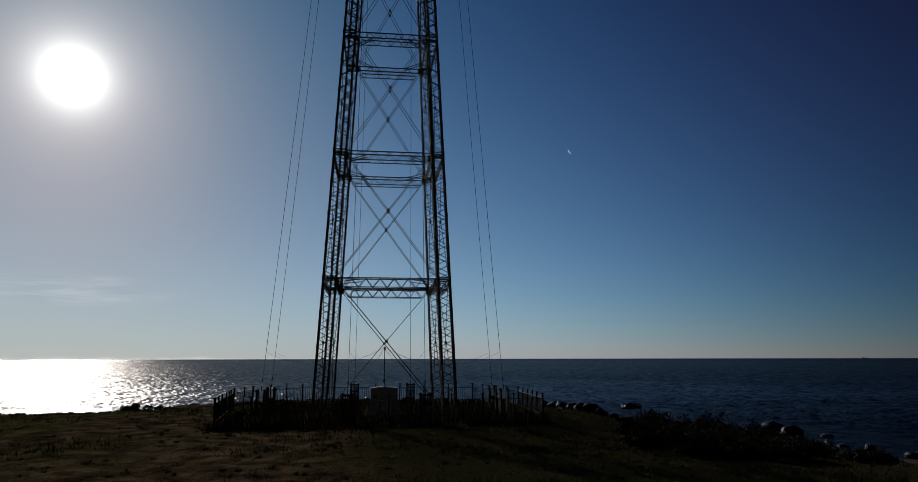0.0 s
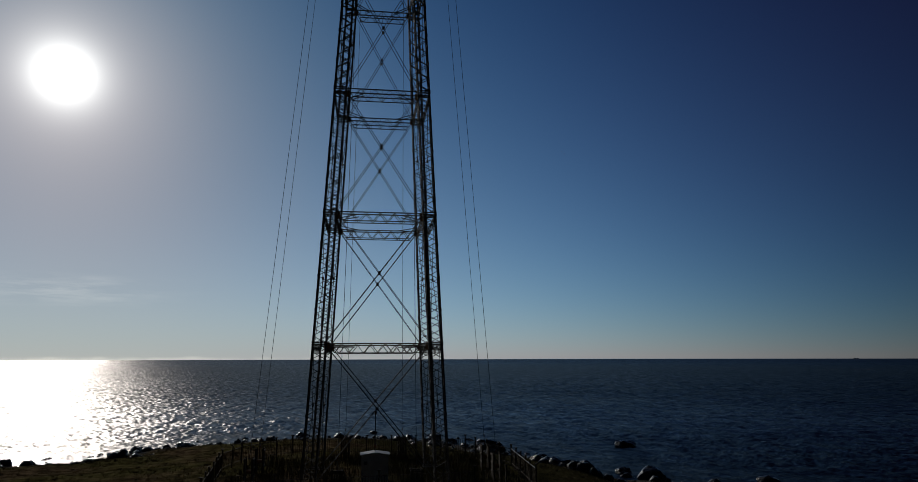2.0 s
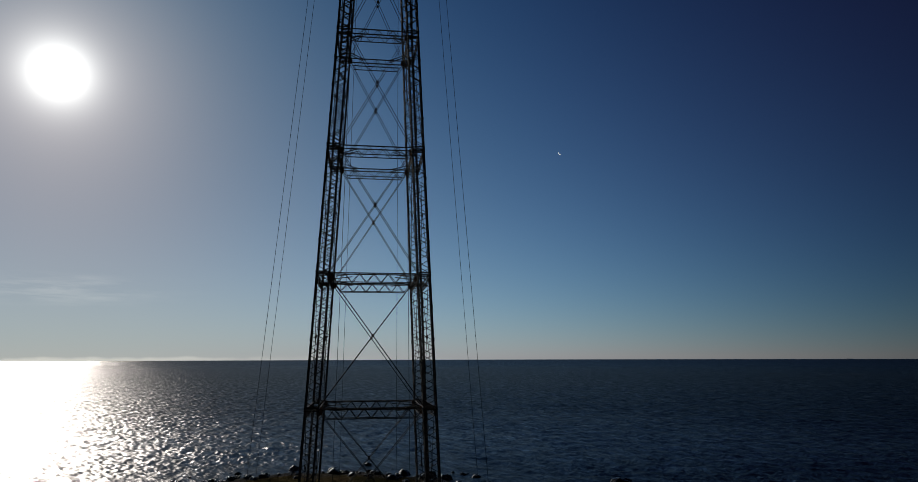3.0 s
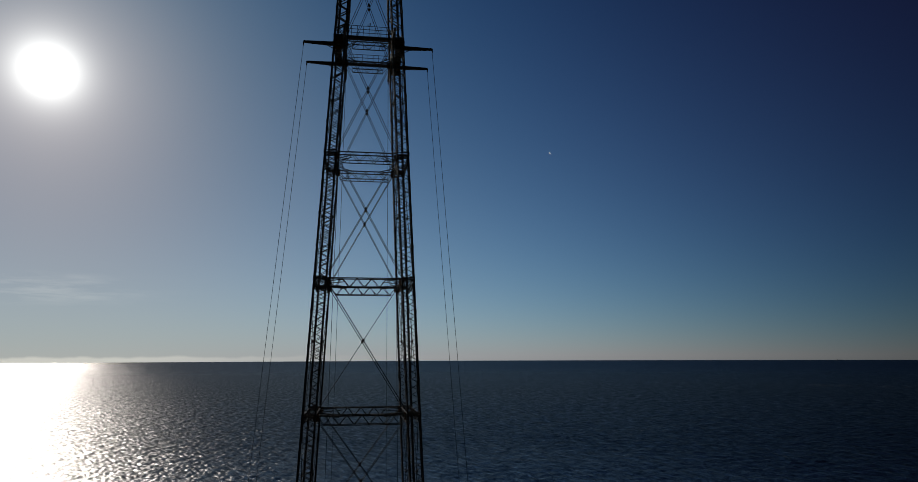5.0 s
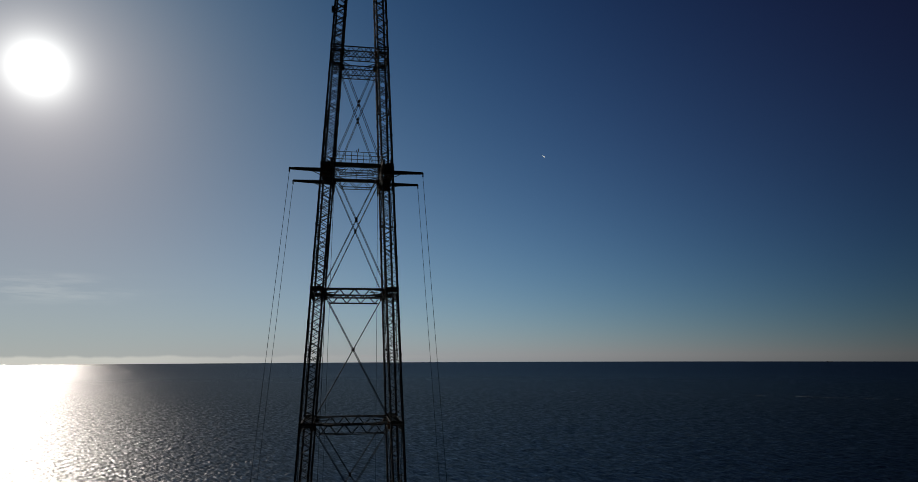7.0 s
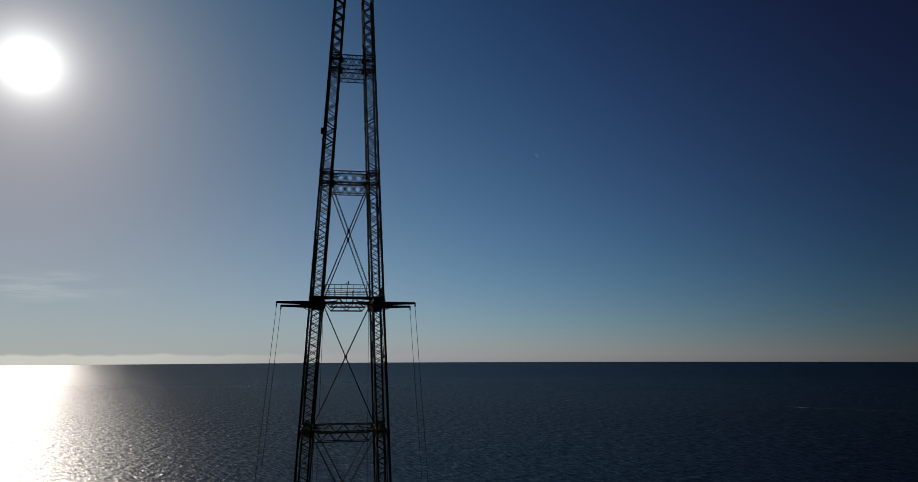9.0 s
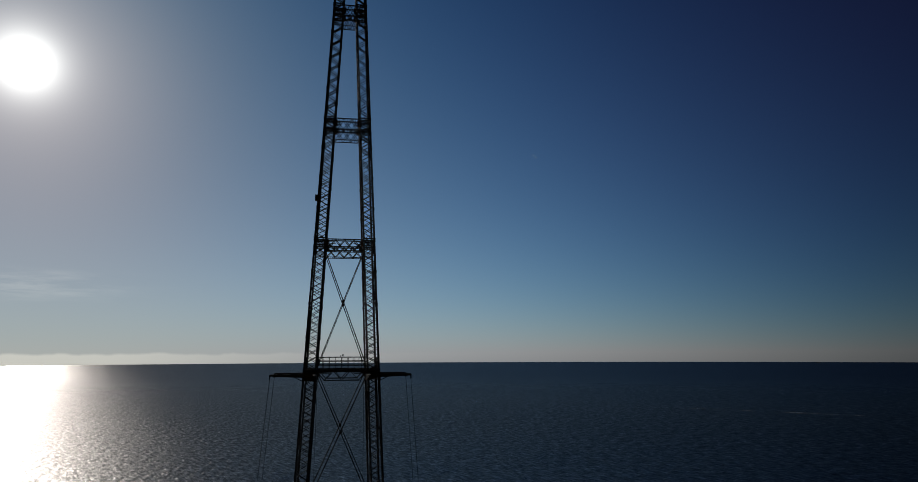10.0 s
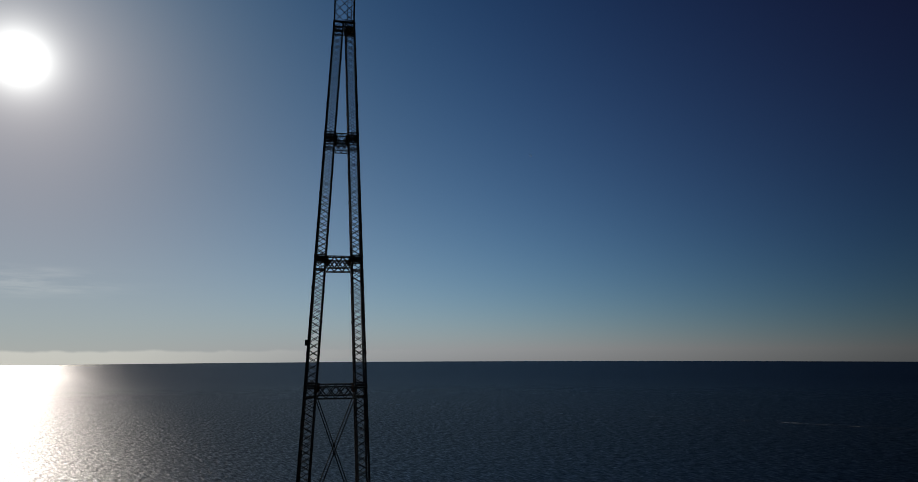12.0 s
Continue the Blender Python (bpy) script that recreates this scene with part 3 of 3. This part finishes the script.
# ---- anchor frames ----
def build_anchor(m):
    frame_ob = thing("anchor_frame", "dark wooden anchor frame holding an aerial wire", "anchor frame", "wire anchors")
    for s in (-1, 1):
        for y in (-0.3, 0.3):
            Form().bar((s * 0.36, y, -0.3), (s * 0.36, y, 2.25), 0.09, 4).link("post", WOOD, frame_ob)
    for y in (-0.38, 0.38):
        for z in (0.75, 1.45, 2.1):
            Form().box((-0.48, y - 0.04, z - 0.06), (0.48, y + 0.04, z + 0.06)).link("crossbar", WOOD, frame_ob)
        for x in (-0.16, 0.0, 0.16):
            Form().box((x - 0.045, y * 0.8 - 0.03, 0.05), (x + 0.045, y * 0.8 + 0.03, 2.0)).link("slat", WOOD, frame_ob)
    Form().bar((0, -0.2, 1.15), (0, 0.2, 1.15), 0.16, 10).link("winch_drum", RUST, frame_ob)
    frame_ob.matrix_basis = m
    return frame_ob


first = None
for side in range(4):
    for s in (-1, 1):
        m = TOWER @ turned(side) @ Matrix.Translation((s * (half(PLAT) - 0.45) * 1.3, -ANCHOR, 2.48))
        first = copy_thing(first, m) if first else build_anchor(m)


# ---- equipment hut with its feed pole ----
def build_hut():
    hut = thing("equipment_hut", "small pale painted hut with a low gabled roof", "hut", m=TOWER @ Matrix.Translation((HUT.x, HUT.y, 2.45)))
    w, d, h, ridge = 1.12, 0.7, 2.25, 2.38
    wall = Form()
    ring = [(-w, -d), (w, -d), (w, d), (-w, d)]
    v = [(x, y, 0) for x, y in ring] + [(x, y, h) for x, y in ring] + [(0, -d, ridge), (0, d, ridge)]
    wall.solid(v, [(0, 1, 5, 8, 4), (2, 3, 7, 9, 6), (1, 2, 6, 5), (3, 0, 4, 7), (3, 2, 1, 0), (4, 8, 9, 7), (5, 6, 9, 8)])
    wall.link("wall", PAINT, hut)
    for s in (-1, 1):
        e, o = Vector((s * (w + 0.12), 0, h - 0.02)), Vector((0, 0, ridge + 0.03))
        c = []
        for lift in (0.0, 0.06):
            for y in (-d - 0.12, d + 0.12):
                c += [e + Vector((0, y, lift)), o + Vector((0, y, lift))]
        Form().solid(c, [(0, 1, 3, 2), (4, 6, 7, 5), (0, 4, 5, 1), (2, 3, 7, 6), (0, 2, 6, 4), (1, 5, 7, 3)]).link("roof", ROOFING, hut)
    door = Form().box((-0.42, -d - 0.035, 0.06), (0.42, -d - 0.004, 1.95)).link("door", PAINT, hut, "closed pale door")
    Form().box((0.3, -d - 0.08, 1.0), (0.36, -d - 0.03, 1.12)).link("handle", STEEL, door)
    for x in (-0.47, 0.43):
        Form().box((x, -d - 0.05, 0), (x + 0.05, -d - 0.003, 2.0)).link("door_post", PAINT, hut)
    Form().box((-0.47, -d - 0.05, 2.0), (0.48, -d - 0.003, 2.05)).link("door_head", PAINT, hut)
    Form().box((-0.92, -d - 0.03, 1.5), (-0.62, -d - 0.003, 1.75)).link("vent", STEEL, hut)
    Form().box((-w - 0.1, -d - 0.1, -0.2), (w + 0.1, d + 0.1, 0.02)).link("plinth", CONCRETE, hut)
    pole = Form().bar((0, 0, ridge - 0.1), (0, 0, 5.8), 0.04, 8).link("feed_pole", STEEL, hut)
    for z in (2.75, 5.5):
        Form().bar((0, 0, z), (0, 0, z + 0.28), 0.1, 10).link("insulator", CERAMIC, pole)


build_hut()


# ---- fence round the compound ----
CORNERS = [(-11.6, -10.9), (12.9, -7.8), (13.3, 4.0), (10.0, 12.5), (-8.3, 15.0), (-12.6, 9.5), (-13.4, 4.3)]
PICKET = Form().solid([(-0.015, -0.012, 0), (0.015, -0.012, 0), (0.015, 0.012, 0), (-0.015, 0.012, 0), (-0.015, -0.012, 1.6), (0.015, -0.012, 1.6),
                       (0.015, 0.012, 1.6), (-0.015, 0.012, 1.6), (0, -0.012, 1.63), (0, 0.012, 1.63)],
                      [(0, 3, 2, 1), (0, 1, 5, 8, 4), (2, 3, 7, 9, 6), (1, 2, 6, 5), (3, 0, 4, 7), (4, 8, 9, 7), (5, 6, 9, 8)]).mesh("picket", WOOD)
POST = Form().bar((0, 0, -0.4), (0, 0, 1.98), 0.065, 6).box((-0.16, -0.05, 1.98), (0.16, 0.05, 2.05)).mesh("post", WOOD)


def build_fence(a, b, top_rail, label):
    fence = thing("picket_fence", label, "fence", "compound fence")
    a, b = Vector((*a, 0)), Vector((*b, 0))
    run = (b - a).length
    turn = math.atan2(b.y - a.y, b.x - a.x)
    rng = random.Random(int(run * 100))
    n = round(run / 2.5)
    for i in range(n + 1):
        p = a.lerp(b, i / n)
        post = new("post", POST)
        post.parent = fence
        post.matrix_basis = pose(p.x, p.y, gz(p.x, p.y), rng.uniform(-1.5, 1.5), rng.uniform(-1.5, 1.5), math.degrees(turn))
        if i < n:
            q = a.lerp(b, (i + 1) / n)
            for h, r, mat in ((0.35, 0.03, WOOD), (1.62, 0.03, top_rail)):
                Form().bar((p.x, p.y, gz(p.x, p.y) + h), (q.x, q.y, gz(q.x, q.y) + h), r).link("rail", mat, fence)
    count = int(run / 0.2)
    out = Vector((math.sin(turn), -math.cos(turn), 0)) * 0.06
    for i in range(count):
        p = a.lerp(b, (i + 0.5) / count) + out
        if rng.random() < 0.02:
            continue
        ob = new("picket", PICKET)
        ob.parent = fence
        ob.matrix_basis = pose(p.x, p.y, gz(p.x, p.y) + rng.uniform(-0.02, 0.02), 0, rng.uniform(-0.8, 0.8), math.degrees(turn) + rng.uniform(-4, 4))


for a, b in zip(CORNERS, CORNERS[1:] + CORNERS[:1]):
    # the right-hand run gets the rail with sunlight in its colour
    if a[0] > 12 and b[0] > 12:
        build_fence(a, b, LIT_RAIL, "dark slender-paled fence with capped posts and a top rail coloured as sunlit")
    else:
        build_fence(a, b, WOOD, "dark slender-paled fence with T-capped posts round the compound")


# ---- shore rocks ----
def rock_mesh(seed):
    bm = bmesh.new()
    bmesh.ops.create_icosphere(bm, subdivisions=3, radius=1.0)
    off = Vector((seed * 7.3, seed * 3.1, seed * 1.7))
    for v in bm.verts:
        d = v.co.normalized()
        k = 1 + 0.45 * noise.noise(d * 0.9 + off) + 0.2 * noise.noise(d * 2.3 + off) + 0.07 * noise.noise(d * 6 + off)
        v.co = d * k
        v.co.z *= 0.72
    me = bpy.data.meshes.new("rock")
    bm.to_mesh(me)
    bm.free()
    me.materials.append(ROCK)
    return me


ROCKS = [rock_mesh(i) for i in range(9)]


def place_rock(rng, x, y, size, sunk=0.3, label="dark wet boulder at the water's edge"):
    ob = tagged(new("rock", rng.choice(ROCKS)), label, "rock", "shore rocks")
    sx, sy, sz = (size * rng.uniform(0.75, 1.25) for _ in range(3))
    z = max(gz(x, y), -0.25)
    ob.matrix_basis = pose(x, y, z + sz * (0.4 - sunk), rng.uniform(-14, 14), rng.uniform(-14, 14), rng.uniform(0, 360)) @ Matrix.Diagonal((sx, sy, sz, 1))


def scatter_rocks():
    rng = random.Random(11)
    for x, y, size in ((36.5, 36, 1.2), (40, 5, 1.25), (38, -6, 0.5), (36, -14, 0.7), (38, -16, 0.8), (29, 8.5, 1.25), (16.7, 8.2, 0.75), (17.4, 7.0, 0.85), (18.2, 5.6, 0.9), (19.0, 4.6, 0.95),
                       (19.2, 3.2, 0.8), (19.9, 2.2, 0.75), (20.5, 1.0, 0.65), (21.4, 0.0, 0.6), (22.4, -0.8, 0.5), (18.6, 7.4, 0.6), (33, 3.5, 0.8),
                       (-34, 36, 0.5), (-31, 39, 0.6), (-29, 43, 0.6), (-44, 28, 0.6), (-41, 29, 0.8), (-5, 52, 1.1), (6, 48, 1.2), (12, 43, 1.0)):
        place_rock(rng, x, y, size, 0.25, "large dark boulder standing on the rocky shore")
    made = 0
    while made < 175:
        x, y = rng.uniform(-68, 52), rng.uniform(-38, 60)
        d = float(shore_distance(np.array([x]), np.array([y]))[0])
        if not -5.5 < d < 5.0 or rng.random() < abs(d) / 8:
            continue
        place_rock(rng, x, y, min(1.0, 0.16 + rng.expovariate(3.6)))
        made += 1
    while made < 260:
        x, y = rng.uniform(-34, 27), rng.uniform(14, 55)
        d = float(shore_distance(np.array([x]), np.array([y]))[0])
        if 0.5 < d < 12 and rng.random() > d / 14:
            place_rock(rng, x, y, 0.2 + rng.expovariate(4.0), 0.25, "grey boulder on the stony bank")
            made += 1

    while made < 335:
        x, y = rng.uniform(-66, -18), rng.uniform(16, 52)
        d = float(shore_distance(np.array([x]), np.array([y]))[0])
        if -2.5 < d < 3.0:
            place_rock(rng, x, y, min(0.6, 0.14 + rng.expovariate(7.0)), 0.25, "small dark stone on the wet shoreline")
            made += 1


scatter_rocks()


# ---- shrubs ----
def build_shrub(rng, x, y, r, h):
    shrub = thing("shrub", "low dark leafy shrub on rough shore turf", "shrub", "shore shrubs", m=pose(x, y, gz(x, y) - 0.05))
    twigs, leaves = Form(), Form()
    for _ in range(26):
        a, out = rng.uniform(0, 6.283), rng.uniform(0.2, 1.0)
        tip = Vector((math.cos(a) * out * r, math.sin(a) * out * r, h * rng.uniform(0.55, 1.05) * (1 - 0.45 * out * out)))
        twigs.bar((tip.x * 0.15, tip.y * 0.15, 0), tip, 0.025, 4, 0.006)
        for _ in range(110):
            c = tip * rng.uniform(0.45, 1.08) + Vector((rng.gauss(0, 0.16), rng.gauss(0, 0.16), rng.gauss(0, 0.12)))
            c.z = max(c.z, 0.05)
            m = Matrix.Translation(c) @ Euler((rng.uniform(0, 6.28), rng.uniform(0, 6.28), rng.uniform(0, 6.28))).to_matrix().to_4x4()
            s = rng.uniform(0.06, 0.12)
            leaves.solid([m @ Vector(p) for p in ((-s, 0, 0), (0, -s * 0.45, 0.01), (s, 0, 0), (0, s * 0.45, 0.01))], [(0, 1, 2, 3)])
    twigs.link("twigs", WOOD, shrub)
    leaves.link("foliage", LEAF, shrub)


shrub_rng = random.Random(5)
for x, y, r, h in ((15.6, -14.6, 1.5, 1.2), (17.6, -14.2, 1.8, 1.8), (19.8, -15, 2.0, 1.6), (22, -14.4, 2.0, 1.7), (24.2, -15, 1.9, 1.5), (26.2, -14.6, 1.6, 1.1),
                   (16.2, -17.6, 1.7, 1.0), (18.6, -17.8, 1.8, 1.2), (21, -18, 1.9, 1.2), (23.4, -17.8, 1.8, 1.1), (25.6, -17.8, 1.6, 0.9), (27.6, -16.6, 1.4, 0.8),
                   (14.6, -20.8, 1.5, 0.7), (17, -21.2, 1.7, 0.9), (19.6, -21.4, 1.8, 1.0), (22.2, -21.2, 1.8, 0.9), (24.8, -21, 1.6, 0.8),
                   (16.2, -24.4, 1.5, 0.7), (19, -24.8, 1.7, 0.8), (21.8, -24.6, 1.6, 0.7), (29, -20, 1.3, 0.6), (27.4, -23, 1.4, 0.7)):
    build_shrub(shrub_rng, x + 1.8, y, r, h * 1.15)


# ---- grass ----
def build_grass():
    rng = random.Random(21)
    f = Form()
    xs = np.array([rng.uniform(-62, 42) for _ in range(30000)])
    ys = np.array([rng.uniform(-44, 44) for _ in range(30000)])
    keep = shore_distance(xs, ys) > 4
    xs, ys = xs[keep], ys[keep]
    for x, y, z in zip(xs, ys, ground_height(xs, ys)):
        lush = noise.noise(Vector((x * 0.12, y * 0.12, 0)))
        if lush < rng.uniform(-0.5, 0.3):
            continue
        for _ in range(5):
            a, h = rng.uniform(0, 6.283), rng.uniform(0.08, 0.3) * (1 + lush)
            bx, by = x + rng.gauss(0, 0.12), y + rng.gauss(0, 0.12)
            dx, dy = math.cos(a) * 0.02, math.sin(a) * 0.02
            lean = Vector((rng.gauss(0, 0.12), rng.gauss(0, 0.12), h))
            b = Vector((bx, by, float(z) - 0.04))
            f.solid([b + Vector((dx, dy, 0)), b - Vector((dx, dy, 0)), b + lean], [(0, 1, 2)])
    # tussocks
    for _ in range(1500):
        x, y = rng.uniform(-60, 40), rng.uniform(-50, 25)
        if shore_distance(np.array([x]), np.array([y]))[0] < 3 or (abs(x - 0.5) < 13 and abs(y - 1) < 12.5):
            continue
        r, z = rng.uniform(0.12, 0.42), gz(x, y) - 0.04
        for _ in range(int(34 + 90 * r)):
            a, d = rng.uniform(0, 6.283), r * math.sqrt(rng.random())
            b = Vector((x + math.cos(a) * d, y + math.sin(a) * d, z))
            w = Vector((-math.sin(a), math.cos(a), 0)) * 0.022
            tip = b + Vector((math.cos(a) * d * 0.7 + rng.gauss(0, 0.06), math.sin(a) * d * 0.7 + rng.gauss(0, 0.06), rng.uniform(0.08, 0.24) * (1 - 0.4 * d / r)))
            f.solid([b + w, b - w, tip], [(0, 1, 2)])
    tagged(f.link("grass", GRASS), "dry rough grass tufts over the headland", "grass", kind="stuff")


build_grass()


def build_weeds():
    rng = random.Random(8)
    f = Form()
    for i in range(13000):
        x, y = rng.uniform(-11.6, 12.5), rng.uniform(-10.5, 12.5)
        if i % 4 == 0:
            y = -13.4 + 0.097 * (x + 13) + rng.gauss(0, 0.7)
        if noise.noise(Vector((x * 0.3, y * 0.3, 4))) < rng.uniform(-0.5, 0.1) or (abs(x - 0.5) < 1.7 and abs(y + 2) < 2):
            continue
        b = Vector((x, y, gz(x, y) - 0.05))
        a, h = rng.uniform(0, 6.283), rng.uniform(0.25, 0.95)
        d = Vector((math.cos(a), math.sin(a), 0)) * 0.03
        mid = b + Vector((rng.gauss(0, 0.06), rng.gauss(0, 0.06), h * 0.6))
        tip = mid + Vector((rng.gauss(0, 0.12), rng.gauss(0, 0.12), h * 0.4))
        f.solid([b + d, b - d, mid - d * 0.7, mid + d * 0.7, tip], [(0, 1, 2, 3), (3, 2, 4)])
    tagged(f.link("weeds", GRASS), "tall dry brown weeds inside the fenced compound", "weeds", kind="stuff")


build_weeds()

# ---- far things: wake, ship, vapour trail ----
def make_foam_material():
    m, n = material("sea_foam")
    co = n.add("ShaderNodeTexCoord").outputs["Object"]
    holes = n.ramp(n.noise(co, 0.03, 6.0, 0.75), [(0.45, (0, 0, 0)), (0.65, (1, 1, 1))])
    b = n.add("ShaderNodeBsdfPrincipled", {"Base Color": (0.6, 0.63, 0.66, 1), "Roughness": 0.8}).outputs[0]
    t = n.add("ShaderNodeBsdfTransparent").outputs[0]
    mixed = n.add("ShaderNodeMixShader", {0: n.math("MULTIPLY", holes, 0.5), 1: t, 2: b}).outputs[0]
    n.add("ShaderNodeOutputMaterial", {0: mixed})
    return m


FOAM = make_foam_material()


def make_ice_material():
    m, n = material("ice_cloud")
    co = n.add("ShaderNodeTexCoord").outputs["Object"]
    col = n.ramp(n.noise(co, 0.1, 3.0), [(0.3, (0.35, 0.35, 0.35)), (0.7, (0.6, 0.6, 0.6))])
    n.add("ShaderNodeOutputMaterial", {0: n.add("ShaderNodeBsdfTranslucent", {0: col}).outputs[0]})
    return m


ICE = make_ice_material()


def build_wake():
    v, f = [], []
    bend = ((-200, 1180), (-22, 1010), (88, 868), (222, 735), (400, 600), (512, 490), (560, 440))
    n = 340
    for i in range(n):
        x = -200 + 760 * i / (n - 1)
        y = float(np.interp(x, *zip(*bend))) + 5 * math.sin(x * 0.02)
        w = 1.3 + 0.6 * math.sin(i * 0.9) * math.sin(i * 0.31) + 1.6 * math.exp(-((x - 430) / 40) ** 2) + 0.5 * math.exp(-((x - 90) / 60) ** 2)
        v += [(x - 0.64 * w, y - 0.77 * w, 0.32), (x + 0.64 * w, y + 0.77 * w, 0.32)]
        if i:
            f.append((2 * i - 2, 2 * i - 1, 2 * i + 1, 2 * i))
    me = bpy.data.meshes.new("boat_wake")
    me.from_pydata(v, [], f)
    me.materials.append(FOAM)
    tagged(new("boat_wake", me), "long pale broken foam line across the sea", "wake", kind="stuff")


build_wake()


def build_ship():
    ship = thing("cargo_ship", "small dark cargo ship far off on the horizon", "ship", m=pose(2490, 3240, 0, 0, 0, -32) @ Matrix.Scale(0.32, 4))
    hull = Form()
    prof = [(-40, 0), (-34, -6), (30, -6), (44, 0), (30, 6), (-34, 6)]
    v = [(x * 0.95, y * 0.85, -2) for x, y in prof] + [(x, y, 7 if x < 40 else 9) for x, y in prof]
    hull.solid(v, [(i, (i + 1) % 6, 6 + (i + 1) % 6, 6 + i) for i in range(6)] + [tuple(range(6))[::-1], tuple(range(6, 12))])
    hull.link("hull", HULL, ship)
    Form().box((-34, -5, 6.9), (-22, 5, 14)).link("superstructure", PAINT, ship)
    Form().bar((-30, 0, 13.5), (-30, 0, 17), 1.4, 8).link("funnel", HULL, ship)
    for x in (0, 22):
        Form().bar((x, 0, 6.5), (x, 0, 13), 0.5, 6).link("mast", HULL, ship)


build_ship()

trail = Form()
p, q = Vector((1212, 4166, 1362)), Vector((1236, 4167, 1338))
trail.bar(p, q, 0.3, 8, 0.65)
tagged(trail.link("vapour_trail", ICE), "short thin white vapour trail in the blue sky", "vapour trail", kind="structure")

# junction box on the outer side of one leg
zj = 73.6
edge = half(zj) + reach(zj)
Form().box((-edge - 0.2, -edge, zj - 0.25), (-edge + 0.02, -edge + 0.4, zj + 0.25)).link("junction_box", STEEL, tower)
